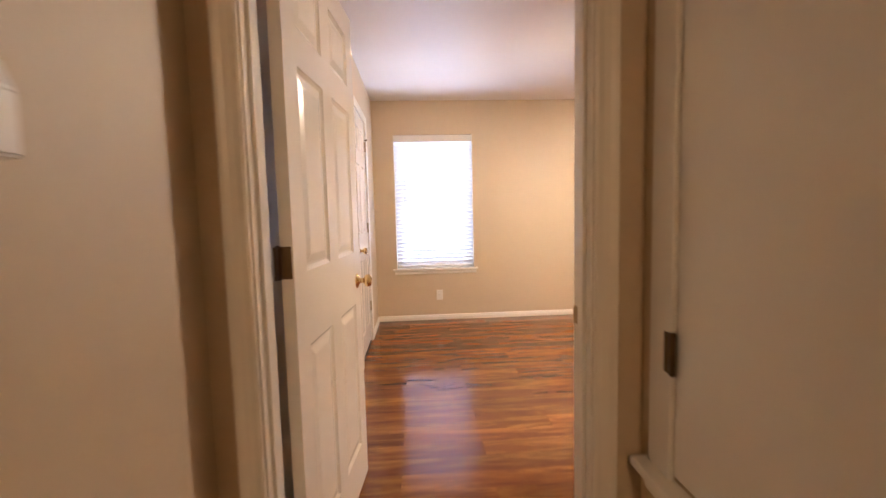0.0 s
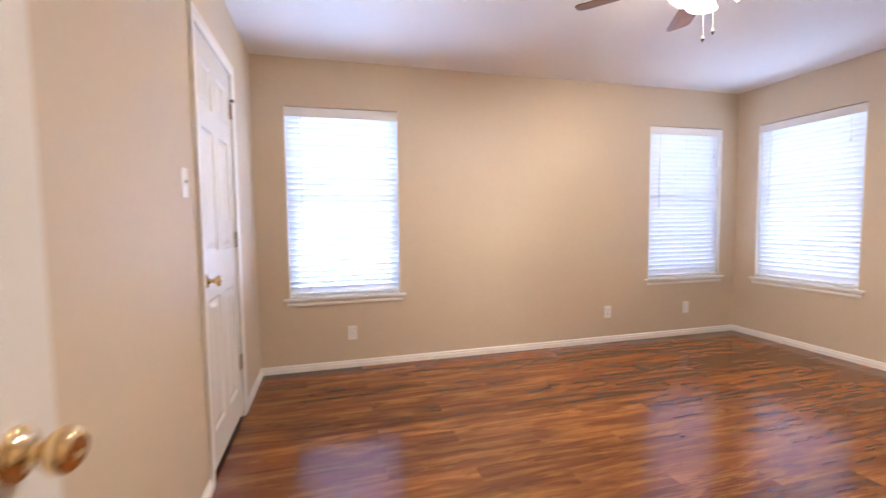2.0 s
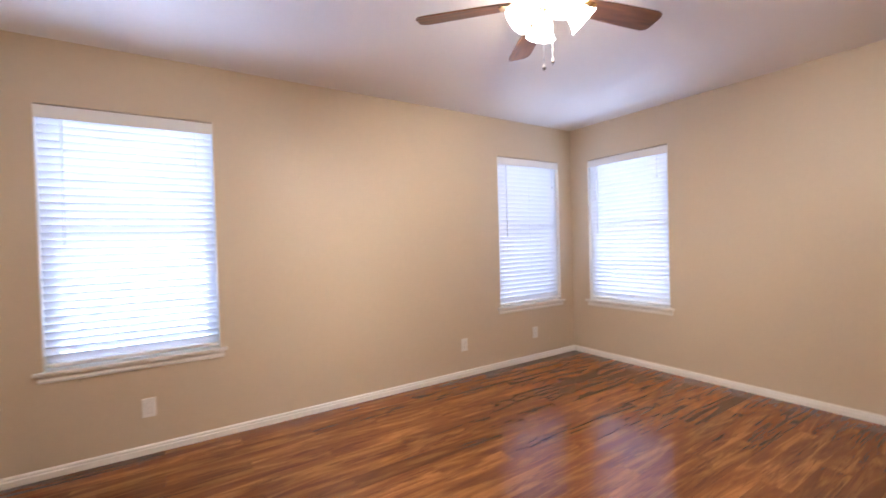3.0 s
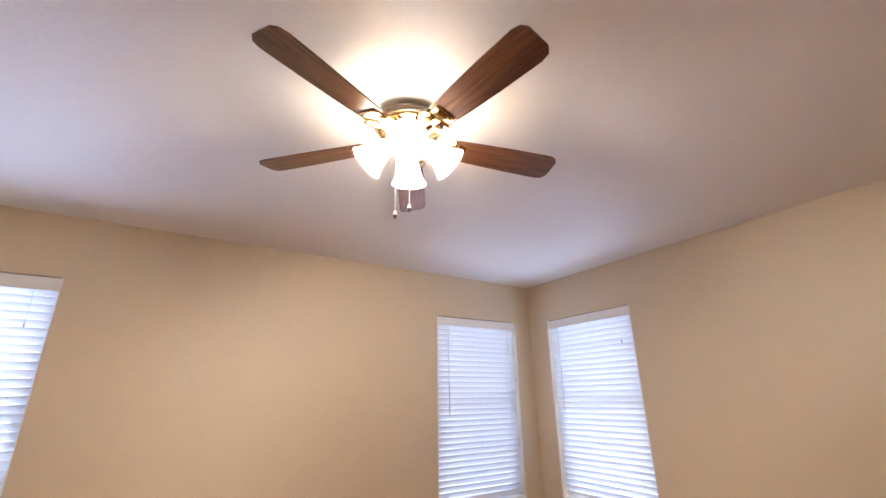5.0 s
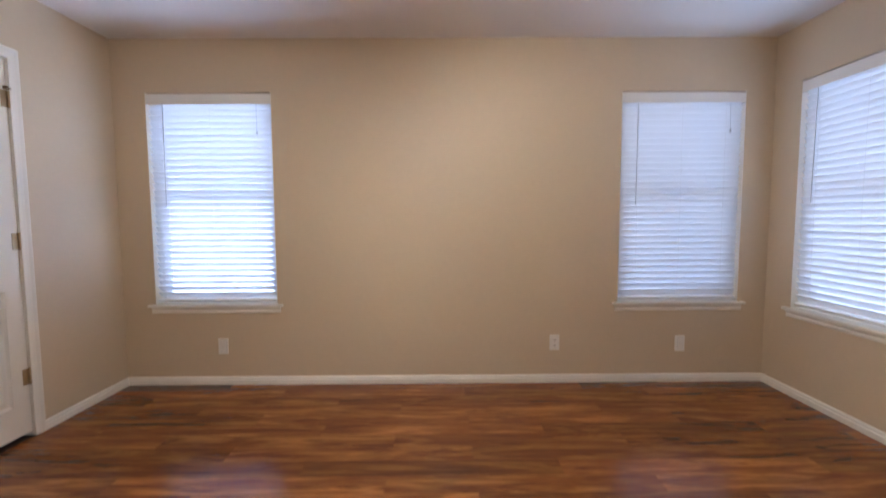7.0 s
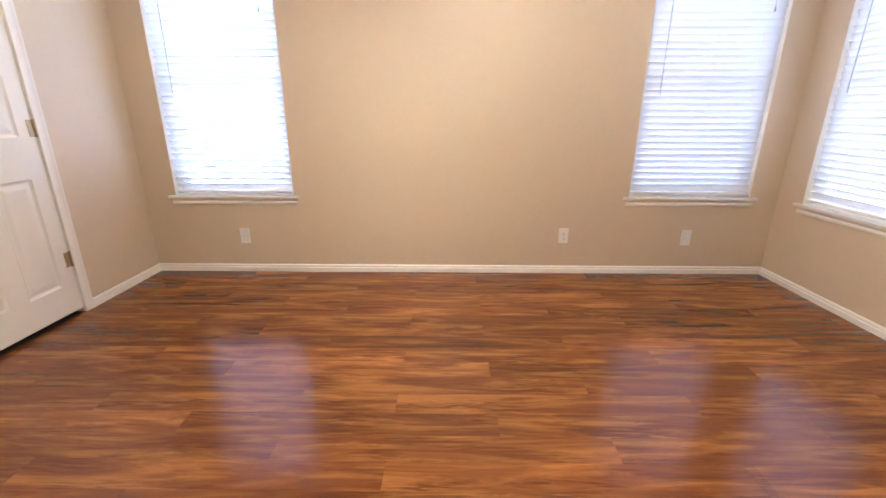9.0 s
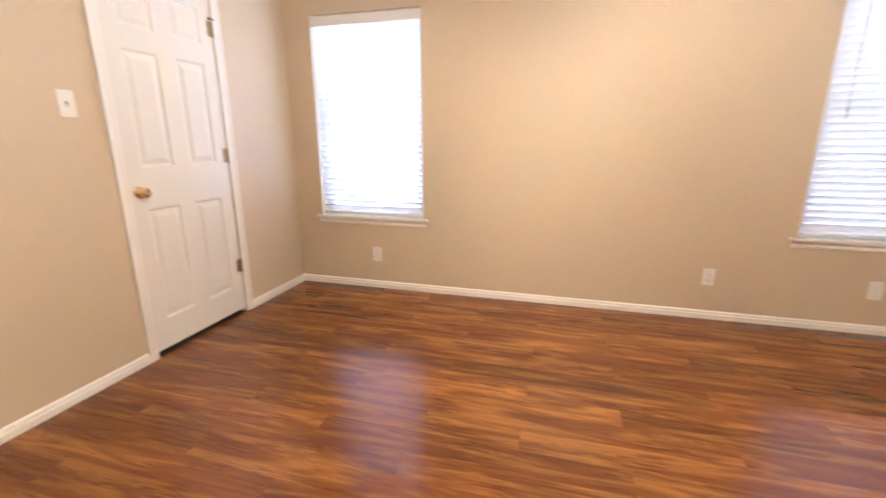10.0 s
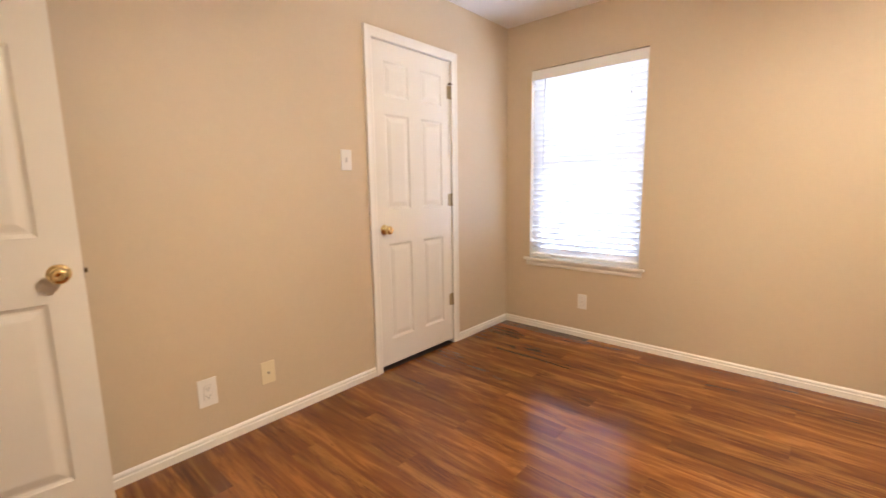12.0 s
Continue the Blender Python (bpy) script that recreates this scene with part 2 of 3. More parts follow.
def casing(point, along, out, width, top, name="door_casing"):
    """Mitred moulding round a door's opening: point: the opening's first corner on the floor; along, out: unit ways."""
    bm = bmesh.new()
    p, a, o, up = Vector(point), Vector(along), Vector(out), Vector((0, 0, 1))
    corners = ((p, -a), (p + up * top, up - a), (p + a * width + up * top, up + a), (p + a * width, a))
    rings = [[bm.verts.new(c + w * u + o * d) for u, d in CASING] for c, w in corners]
    n = len(CASING)
    for r, s in zip(rings, rings[1:]):
        for i in range(n):
            bm.faces.new((r[i], r[(i + 1) % n], s[(i + 1) % n], s[i]))
    bm.faces.new(rings[0])
    bm.faces.new(rings[-1][::-1])
    ob = part(name, bm, TRIM)
    return tagged(ob, "white painted moulded casing round a doorway", "door casing", kind="structure")


def structure(name, bm, mat, label, category):
    return tagged(part(name, bm, mat), label, category, kind="structure")


# ---- the plan ----
LEFT, RIGHT, ENTRY, BACK, TOP = 0.555, 5.197, 1.905, 5.585, 2.45
HALL_FACE, THICK = 1.79, 0.15
DOOR_L, DOOR_R, DOOR_TOP = 0.634, 1.437, 2.06
HALL_L, HALL_NOOK, HALL_R, HALL_END = 0.61, 0.515, 1.572, -3.2
CL0, CL1 = 4.150, 4.853
SILL, HEAD = 0.592, 2.085
WINDOWS = ((0.783, 1.662), (4.120, 4.996), (4.487, 5.360))

structure("ground", boxes((-300, -300, -0.62, 300, 300, -0.4)), EARTH, "flat dry lawn reaching to the horizon", "ground")
floor = structure("floor", boxes((-0.4, HALL_END - 0.1, -0.2, RIGHT + THICK, BACK + THICK, -0.012)), SUBFLOOR, "walnut-brown laminate plank floor with a satin sheen", "floor")
structure("ceiling", boxes((-0.4, HALL_END - 0.1, TOP, RIGHT + THICK, BACK + THICK, TOP + 0.18)), CEILING, "flat white finely textured ceiling", "ceiling")


def wall_y(name, x0, x1, y0, y1, openings):
    """A wall along x with openings (x0, x1, z0, z1)."""
    bm, x = bmesh.new(), x0
    for a, b, z0, z1 in openings:
        box(bm, x, y0, 0, a, y1, TOP)
        if z0 > 0:
            box(bm, a, y0, 0, b, y1, z0)
        box(bm, a, y0, z1, b, y1, TOP)
        x = b
    box(bm, x, y0, 0, x1, y1, TOP)
    return structure(name, bm, WALL, "beige painted wall with fine roller texture", "wall")


def wall_x(name, y0, y1, x0, x1, openings):
    bm, y = bmesh.new(), y0
    for a, b, z0, z1 in openings:
        box(bm, x0, y, 0, x1, a, TOP)
        if z0 > 0:
            box(bm, x0, a, 0, x1, b, z0)
        box(bm, x0, a, z1, x1, b, TOP)
        y = b
    box(bm, x0, y, 0, x1, y1, TOP)
    return structure(name, bm, WALL, "beige painted wall with fine roller texture", "wall")


wall_y("wall_back", -0.4, RIGHT + THICK, BACK, BACK + THICK, [(*WINDOWS[0], SILL - 0.02, HEAD), (*WINDOWS[1], SILL - 0.02, HEAD)])
wall_x("wall_right", ENTRY, BACK, RIGHT, RIGHT + THICK, [(*WINDOWS[2], SILL - 0.02, HEAD)])
wall_x("wall_left", ENTRY, BACK, LEFT - 0.115, LEFT, [(CL0 - 0.02, CL1 + 0.02, 0, 2.075)])
wall_y("wall_entry", -0.4, RIGHT + THICK, HALL_FACE, ENTRY, [(DOOR_L - 0.018, DOOR_R + 0.018, 0, DOOR_TOP + 0.018)])
wall_x("closet_wall", ENTRY, BACK, -0.4, -0.3, [])
wall_x("hall_wall_left", HALL_END, HALL_FACE, HALL_NOOK - 0.115, HALL_NOOK, [])
structure("hall_wall_end", boxes((HALL_NOOK, HALL_END, 0, HALL_L, 1.508, TOP), bevel=0.008), WALL, "beige painted wall ending in a rounded corner", "wall")
wall_x("hall_wall_right", HALL_END, HALL_FACE, HALL_R, HALL_R + 0.115, [(0.93, 1.65, 0.60, 2.06)])
wall_y("hall_wall_back", HALL_NOOK - 0.115, HALL_R + 0.115, HALL_END - 0.1, HALL_END, [])
structure("cupboard_lining", boxes((HALL_R + 0.115, 0.85, 0, HALL_R + 0.2, 1.72, 2.2)), WALL, "plain back of a hall cupboard", "wall")

# baseboards, butted at the casings
for a, b, o in (((LEFT, BACK - 0.0, 0), (RIGHT, BACK, 0), (0, -1, 0)),
                ((RIGHT, ENTRY, 0), (RIGHT, BACK - 0.016, 0), (-1, 0, 0)),
                ((LEFT, CL1 + 0.057, 0), (LEFT, BACK - 0.016, 0), (1, 0, 0)),
                ((LEFT, ENTRY, 0), (LEFT, CL0 - 0.057, 0), (1, 0, 0)),
                ((DOOR_R + 0.06, ENTRY, 0), (RIGHT - 0.016, ENTRY, 0), (0, 1, 0)),
                ((HALL_NOOK + 0.016, HALL_FACE, 0), (DOOR_L - 0.06, HALL_FACE, 0), (0, -1, 0)),
                ((HALL_L, HALL_END, 0), (HALL_L, 1.498, 0), (1, 0, 0)),
                ((HALL_R, HALL_END, 0), (HALL_R, HALL_FACE - 0.016, 0), (-1, 0, 0))):
    structure("baseboard", run(BASE, a, b, o), TRIM, "low white painted moulded baseboard", "baseboard")

# door frames: jambs with stops, casings
structure("door_frame", boxes((DOOR_L - 0.018, HALL_FACE + 0.001, 0, DOOR_L, ENTRY - 0.001, DOOR_TOP), (DOOR_R, HALL_FACE + 0.001, 0, DOOR_R + 0.018, ENTRY - 0.001, DOOR_TOP), (DOOR_L - 0.018, HALL_FACE + 0.001, DOOR_TOP, DOOR_R + 0.018, ENTRY - 0.001, DOOR_TOP + 0.018),
          (DOOR_L, HALL_FACE + 0.03, 0, DOOR_L + 0.010, HALL_FACE + 0.065, DOOR_TOP), (DOOR_R - 0.010, HALL_FACE + 0.03, 0, DOOR_R, HALL_FACE + 0.065, DOOR_TOP), bevel=0.002), TRIM, "white painted doorway jamb with door stops", "door frame")
casing((DOOR_L - 0.006, HALL_FACE, 0), (1, 0, 0), (0, -1, 0), DOOR_R - DOOR_L + 0.012, DOOR_TOP + 0.006)
casing((DOOR_L - 0.006, ENTRY, 0), (1, 0, 0), (0, 1, 0), DOOR_R - DOOR_L + 0.012, DOOR_TOP + 0.006)
structure("door_frame", boxes((LEFT - 0.114, CL0 - 0.02, 0, LEFT - 0.001, CL0 - 0.003, 2.056), (LEFT - 0.114, CL1 + 0.003, 0, LEFT - 0.001, CL1 + 0.02, 2.056), (LEFT - 0.114, CL0 - 0.02, 2.056, LEFT - 0.001, CL1 + 0.02, 2.074), bevel=0.002), TRIM, "white painted closet door jamb", "door frame")
casing((LEFT, CL0 - 0.004, 0), (0, 1, 0), (1, 0, 0), CL1 - CL0 + 0.008, 2.058)


# ---- doors ----
def panel_mesh(w, h, t):
    """A raised panel, moulded alike on both faces of a leaf t thick; its corner at the origin."""
    bm = bmesh.new()
    for side in (0, 1):
        rings = []
        for inset, deep in ((0, 0), (0.004, 0.0035), (0.013, 0.0085), (0.020, 0.0085), (0.044, 0.0025), (0.050, 0.0020)):
            y = deep if side == 0 else t - deep
            rings.append([bm.verts.new(p) for p in ((inset, y, inset), (w - inset, y, inset), (w - inset, y, h - inset), (inset, y, h - inset))])
        for r, s in zip(rings, rings[1:]):
            for i in range(4):
                bm.faces.new((r[i], r[(i + 1) % 4], s[(i + 1) % 4], s[i]))
        bm.faces.new(rings[-1])
    return bm


def knob(parent, m):
    k = part("door_knob", lathe([(0, 0.0), (0.026, 0.0), (0.0265, 0.004), (0.022, 0.008), (0.012, 0.012), (0.0105, 0.026), (0.013, 0.031), (0.023, 0.037), (0.0272, 0.046), (0.0262, 0.056), (0.020, 0.062), (0.009, 0.064), (0.0075, 0.0625), (0, 0.0625)], 32), BRASS, parent, "polished brass door knob", True, m)
    part("rosette", lathe([(0.0, 0), (0.033, 0), (0.033, 0.002), (0.030, 0.005), (0.020, 0.0075), (0, 0.0075)], 32), BRASS, k, "round brass rose", True)
    return k


def hinge(parent, m, mat, long=0.089):
    h = part("hinge", lathe([(0, -long / 2 - 0.004), (0.004, -long / 2 - 0.003), (0.0068, -long / 2), (0.0068, long / 2), (0.004, long / 2 + 0.003), (0, long / 2 + 0.004)], 14), mat, parent, "butt hinge with rounded leaves", True, m)
    part("hinge_leaf", boxes((-0.036, 0.004, -long / 2, 0.0, 0.0065, long / 2), bevel=0.0009), mat, h)
    part("hinge_leaf", boxes((0.0, 0.004, -long / 2, 0.030, 0.0065, long / 2), bevel=0.0009), mat, h)
    return h


def six_panel_door(name, m, w, label, knob_at, stile=0.10, t=0.035, z0=0.018, top=2.045):
    """Leaf along local x, from its first edge at the origin; the face at local y = 0 looks to -y."""
    door = thing(name, m, label, "door", kind="structure")
    mid = 0.105 if w > 0.72 else 0.112
    pw = (w - 2 * stile - mid) / 2
    cols = (stile, stile + pw + mid)
    rows = ((0.200, 0.830), (1.050, 1.635), (1.740, 1.945))
    bm = boxes((0, 0, z0, stile, t, top), (w - stile, 0, z0, w, t, top), (stile + pw, 0, z0, stile + pw + mid, t, top))
    for c in cols:
        z = z0
        for a, b in rows:
            box(bm, c, 0, z, c + pw, t, a)
            z = b
        box(bm, c, 0, z, c + pw, t, top)
    bmesh.ops.remove_doubles(bm, verts=bm.verts, dist=1e-5)
    part("leaf", bm, DOOR, door)
    for c in cols:
        for a, b in rows:
            part("panel", panel_mesh(pw, b - a, t), DOOR, door, at=pose(c, 0, a))
    knob(door, pose(knob_at, 0, 0.925, 90, 0, 0))
    knob(door, pose(knob_at, t, 0.925, -90, 0, 0))
    return door


bedroom_door = six_panel_door("door_1", pose(0.678, 1.945, 0, 0, 0, 84.4), 0.765, "white six-panel bedroom door standing wide open, brass knob", 0.702)
part("latch", boxes((0.765, 0.011, 0.900, 0.7665, 0.024, 0.956), (0.7665, 0.012, 0.919, 0.776, 0.023, 0.935), bevel=0.0005), OLD_BRASS, bedroom_door, "small brass latch bolt")
for z in (0.30, 1.085, 1.86):
    h = part("hinge", lathe([(0, z - 0.049), (0.0068, z - 0.045), (0.0068, z + 0.045), (0, z + 0.049)], 14, pose(-0.004, 0.040, 0)), OLD_BRASS, bedroom_door, "tarnished brass butt hinge", True)
    part("hinge_leaf", boxes((-0.0025, 0.004, z - 0.0445, -0.0005, 0.040, z + 0.0445), bevel=0.0008), OLD_BRASS, h)
    part("hinge_leaf", boxes((-0.034, 0.036, z - 0.0445, -0.004, 0.0395, z + 0.0445), bevel=0.0008), OLD_BRASS, h)
closet_door = six_panel_door("door_2", pose(LEFT - 0.004, CL0, 0, 0, 0, 90), CL1 - CL0, "white six-panel closet door, closed, brass knob", 0.058, stile=0.092, z0=0.030, top=2.0515)
for z in (0.344, 1.092, 1.845):
    hinge(closet_door, pose(CL1 - CL0 + 0.002, -0.007, z), WORN_BRASS)
part("hinge_stop", boxes((0.676, -0.018, 1.897, 0.715, -0.006, 1.903), (0.676, -0.030, 1.893, 0.684, -0.010, 1.907), bevel=0.001), OLD_BRASS, closet_door, "hinge-pin door stop")
structure("strike_plate", boxes((DOOR_R - 0.0012, ENTRY - 0.032, 0.902, DOOR_R + 0.001, ENTRY - 0.004, 0.950), (DOOR_R - 0.0012, ENTRY - 0.003, 0.908, DOOR_R + 0.001, ENTRY + 0.003, 0.944), bevel=0.0006), WORN_BRASS, "worn brass strike plate let into the door jamb", "strike plate")

# hall cupboard
cupboard = thing("cupboard_door", pose(HALL_R, 0, 0), "flush white cupboard door above a ledge, closed", "cupboard door", kind="structure")
part("leaf", boxes((-0.004, 0.945, 0.612, 0.03, 1.6495, 2.03), bevel=0.002), DOOR, cupboard)
part("hinge", rod((-0.014, 1.647, 0.843), (-0.014, 1.647, 0.938), 0.0068, 12), OLD_BRASS, cupboard, "tarnished brass hinge", True)
part("hinge_leaf", boxes((-0.0175, 1.653, 0.845, -0.0142, 1.674, 0.936), bevel=0.0008), OLD_BRASS, cupboard)
structure("cupboard_casing", boxes((HALL_R - 0.014, 1.652, 0.6, HALL_R - 0.001, 1.738, 2.12), (HALL_R - 0.014, 0.845, 0.6, HALL_R - 0.001, 0.935, 2.12), (HALL_R - 0.014, 0.935, 2.035, HALL_R - 0.001, 1.652, 2.12), bevel=0.004), TRIM, "flat white casing round a hall cupboard", "trim")
structure("cupboard_ledge", boxes((HALL_R - 0.048, 0.83, 0.576, HALL_R + 0.03, 1.760, 0.5995), (HALL_R - 0.022, 0.845, 0.53, HALL_R - 0.001, 1.74, 0.575), bevel=0.006), TRIM, "white painted ledge under a hall cupboard", "ledge")


# ---- windows, each built along local x with the room towards -y ----
def window(name, m, w, label):
    """A single-hung window in a plastered opening, its lower corner on the room's face at the origin."""
    win = thing(name, m, label, "window", kind="structure")
    h, f, s = HEAD - SILL, 0.085, 0.034
    part("window_frame", boxes((0.001, f, 0, 0.03, f + 0.06, h), (w - 0.03, f, 0, w - 0.001, f + 0.06, h), (0.03, f, 0, w - 0.03, f + 0.06, 0.03), (0.03, f, h - 0.03, w - 0.03, f + 0.06, h - 0.001), bevel=0.003), VINYL, win)
    for sash, z0, z1, y in (("lower_sash", 0.03, h / 2 + 0.045, f + 0.004), ("upper_sash", h / 2 + 0.005, h - 0.03, f + 0.030)):
        ob = part(sash, boxes((0.031, y, z0, 0.031 + s, y + 0.024, z1), (w - 0.031 - s, y, z0, w - 0.031, y + 0.024, z1), (0.031 + s, y, z0, w - 0.031 - s, y + 0.024, z0 + 0.04), (0.031 + s, y, z1 - 0.04, w - 0.031 - s, y + 0.024, z1), bevel=0.003), VINYL, win)
        pane = part("pane", boxes((0.033 + s, y + 0.010, z0 + 0.042, w - 0.033 - s, y + 0.014, z1 - 0.042)), GLASS, ob, "clear window glass")
        pane.visible_shadow = False
    part("sash_lock", boxes((w / 2 - 0.03, f - 0.006, h / 2 + 0.046, w / 2 + 0.03, f + 0.02, h / 2 + 0.060), bevel=0.003), VINYL, win)
    part("jamb_liner", boxes((0.0005, 0.001, 0.0, 0.0045, 0.0845, h - 0.0005), (w - 0.0045, 0.001, 0.0, w - 0.0005, 0.0845, h - 0.0005)), TRIM, win, "thin white liner of the reveal")
    part("stool", boxes((-0.042, -0.030, -0.019, w + 0.042, 0.0, 0.0), (0.001, 0.0, -0.019, w - 0.001, 0.085, 0.0), bevel=0.004), TRIM, win, "white painted window stool")
    bm = run(((0, 0.001), (0, 0.009), (0.012, 0.012), (0.026, 0.009), (0.038, 0.016), (0.044, 0.016), (0.044, 0.001)), (-0.022, 0, -0.0635), (w + 0.022, 0, -0.0635), (0, -1, 0))
    part("apron", bm, TRIM, win, "moulded white apron")
    return win


def slat_mesh(w, deep=0.050):
    """A slat with a shallow crown, centred, lying flat."""
    bm = bmesh.new()
    n, rows = 6, []
    for sgn in (1, -1):
        for i in range(n + 1):
            u = (i / n * 2 - 1) * (1 if sgn > 0 else -1)
            rows.append((u * deep / 2, 0.0030 * (1 - u * u) + sgn * 0.0013))
    a = [bm.verts.new((-w / 2, y, z)) for y, z in rows]
    b = [bm.verts.new((w / 2, y, z)) for y, z in rows]
    k = len(rows)
    for i in range(k):
        bm.faces.new((a[i], b[i], b[(i + 1) % k], a[(i + 1) % k]))
    bm.faces.new(a)
    bm.faces.new(b[::-1])
    bmesh.ops.recalc_face_normals(bm, faces=bm.faces)
    me = bpy.data.meshes.new("slat")
    bm.to_mesh(me)
    bm.free()
    me.materials.append(SLAT)
    return me


def blind(m, w, tilt, label):
    b = thing("window_blind", m, label, "blind", "window blinds")
    h, y, pitch = HEAD - SILL, 0.037, 0.0432
    part("valance", boxes((0.003, 0.001, h - 0.080, w - 0.003, 0.009, h - 0.0075), bevel=0.0025), PLASTIC, b, "plain white valance")
    # Dark bronze colours in the shade of the gap over the valance.
    part("headrail", boxes((0.006, 0.030, h - 0.050, w - 0.006, 0.078, h - 0.001), bevel=0.001), BRONZE, b, "headrail behind the valance, coloured dark as the gap's shade")
    me, z, rng = slat_mesh(w - 0.011), h - 0.086, random.Random(int(w * 1e4) + round(tilt * 10))
    while z > 0.062:
        s = new("slat", me)
        s.parent = b
        s.matrix_basis = pose(w / 2 + rng.uniform(-0.0015, 0.0015), y, z, tilt + rng.uniform(-0.7, 0.7), rng.uniform(-0.05, 0.05), 0)
        z -= pitch
    part("bottom_rail", boxes((0.011, y - 0.024, 0.014, w - 0.011, y + 0.024, 0.034), bevel=0.004), PLASTIC, b)
    for x in (0.13, w / 2, w - 0.13):
        for dy in (-0.026, 0.026):
            part("ladder_cord", rod((x, y + dy, 0.03), (x, y + dy, h - 0.05), 0.0006, 5), PLASTIC, b)
    part("tilt_wand", rod((0.115, -0.002, 0.70), (0.118, 0.004, h - 0.082), 0.0026, 8), CORD, b, "clear plastic tilt wand", True)
    c = part("lift_cord", rod((w - 0.105, -0.001, 1.235), (w - 0.108, 0.004, h - 0.082), 0.0011, 6), CORD, b)
    part("tassel", lathe([(0, 0.030), (0.0025, 0.029), (0.0055, 0.004), (0.005, 0), (0, 0)], 12, pose(w - 0.105, -0.001, 1.206)), CORD, c, "small plastic tassel", True)
    return b


PLACES = ((pose(WINDOWS[0][0], BACK, SILL), WINDOWS[0], -50.0, 56.0, "white slatted blind lowered over the window, glowing with daylight"),
          (pose(WINDOWS[1][0], BACK, SILL), WINDOWS[1], -64.0, 36.0, "white slatted blind lowered with slats nearly closed"),
          (pose(RIGHT, WINDOWS[2][1], SILL, 0, 0, -90), WINDOWS[2], -63.0, 41.0, "white slatted blind lowered beside the room's corner"))
for i, (m, (a, b), tilt, watts, label) in enumerate(PLACES):
    window(f"window_{i + 1}", m, b - a, "single-hung white vinyl window with painted stool")
    blind(m, b - a, tilt, label)
    window_lamp(m @ pose((b - a) / 2, 0.30, (HEAD - SILL) / 2, -97, 0, 0), b - a + 0.1, HEAD - SILL + 0.1, watts)


# ---- plates on the walls: local x along the wall, -y into the room ----
def plate(name, m, label, category, kindof, mat=PLASTIC):
    p = thing(name, m, label, category, "wall plates")
    big = kindof == "rocker"
    w, h = (0.041, 0.066) if big else (0.036, 0.058)
    bm = boxes((-w, -0.0055, -h, w, 0.0, h), bevel=0.0022)
    part("cover", bm, mat, p)
    if big:
        part("insert", boxes((-0.0168, -0.0075, -0.0335, 0.0168, -0.0054, 0.0335), bevel=0.0012), mat, p)
        # Grey border: the insert's shadow line drawn as colour.
        part("rim", boxes((-0.0180, -0.0058, -0.0347, 0.0180, -0.0053, 0.0347)), CORD, p, "grey rim painted as shade round the insert")
        for z in (-0.0185, 0.0185):
            part("slot", boxes((-0.0085, -0.0079, z - 0.0005, -0.0060, -0.0072, z + 0.0080), (0.0060, -0.0079, z - 0.0005, 0.0085, -0.0072, z + 0.0070), (-0.0025, -0.0079, z - 0.0095, 0.0025, -0.0072, z - 0.0045)), SLOT, p)
    if kindof == "duplex":
        for z in (-0.0195, 0.0195):
            r = part("receptacle", boxes((-0.0165, -0.0075, z - 0.014, 0.0165, -0.0054, z + 0.014), bevel=0.0012), mat, p)
            part("slot", boxes((-0.0075, -0.0079, z - 0.004, -0.0052, -0.0072, z + 0.006), (0.0052, -0.0079, z - 0.004, 0.0075, -0.0072, z + 0.005), (-0.0022, -0.0079, z - 0.0105, 0.0022, -0.0072, z - 0.006)), SLOT, r)
        part("screw", lathe([(0, 0), (0.003, 0), (0.003, 0.0012), (0, 0.0012)], 10, pose(0, -0.0055, 0, 90, 0, 0)), NICKEL, p)
    if kindof == "toggle":
        part("toggle", boxes((-0.0045, -0.016, -0.002, 0.0045, -0.005, 0.011), bevel=0.002), mat, p)
        part("toggle_slot", boxes((-0.006, -0.0062, -0.013, 0.006, -0.0053, 0.013)), CORD, p)
    if kindof == "jack":
        part("jack", lathe([(0, 0), (0.0055, 0), (0.0055, 0.010), (0.0035, 0.010), (0.0035, 0.006), (0, 0.006)], 14, pose(0, -0.0055, 0, 90, 0, 0)), NICKEL, p, "metal coaxial jack", True)
    if kindof == "phone":
        part("insert", boxes((-0.0168, -0.0072, -0.0335, 0.0168, -0.0054, 0.0335), bevel=0.0012), mat, p)
        # Shade at the insert's edge, given as a grey strip.
        part("rim", boxes((-0.0185, -0.0058, -0.0352, 0.0185, -0.0053, 0.0352)), CORD, p, "grey rim painted as shade round the insert")
        part("slot", boxes((-0.004, -0.0076, -0.004, 0.004, -0.0069, 0.003)), CORD, p)
    if kindof in ("toggle", "jack", "phone"):
        for z in (-0.042, 0.042):
            part("screw", lathe([(0, 0), (0.0028, 0), (0.0028, 0.001), (0, 0.001)], 10, pose(0, -0.0055, z, 90, 0, 0)), mat, p)
    return p


plate("outlet", pose(1.258, BACK, 0.284), "white plate with a blank rectangular insert on the beige wall", "outlet", "phone")
plate("outlet", pose(3.668, BACK, 0.296), "white duplex outlet on the beige wall", "outlet", "duplex")
plate("outlet", pose(4.584, BACK, 0.284), "white plate with a blank rectangular insert below a window", "outlet", "phone")
plate("outlet", pose(RIGHT, 2.962, 0.295, 0, 0, -90), "white duplex outlet on the side wall", "outlet", "duplex")
plate("outlet", pose(LEFT, 3.108, 0.268, 0, 0, 90), "white outlet with a rectangular insert in an oversized plate", "outlet", "rocker")
plate("outlet", pose(LEFT, 3.396, 0.266, 0, 0, 90), "ivory coaxial jack plate on the beige wall", "outlet", "jack", IVORY)
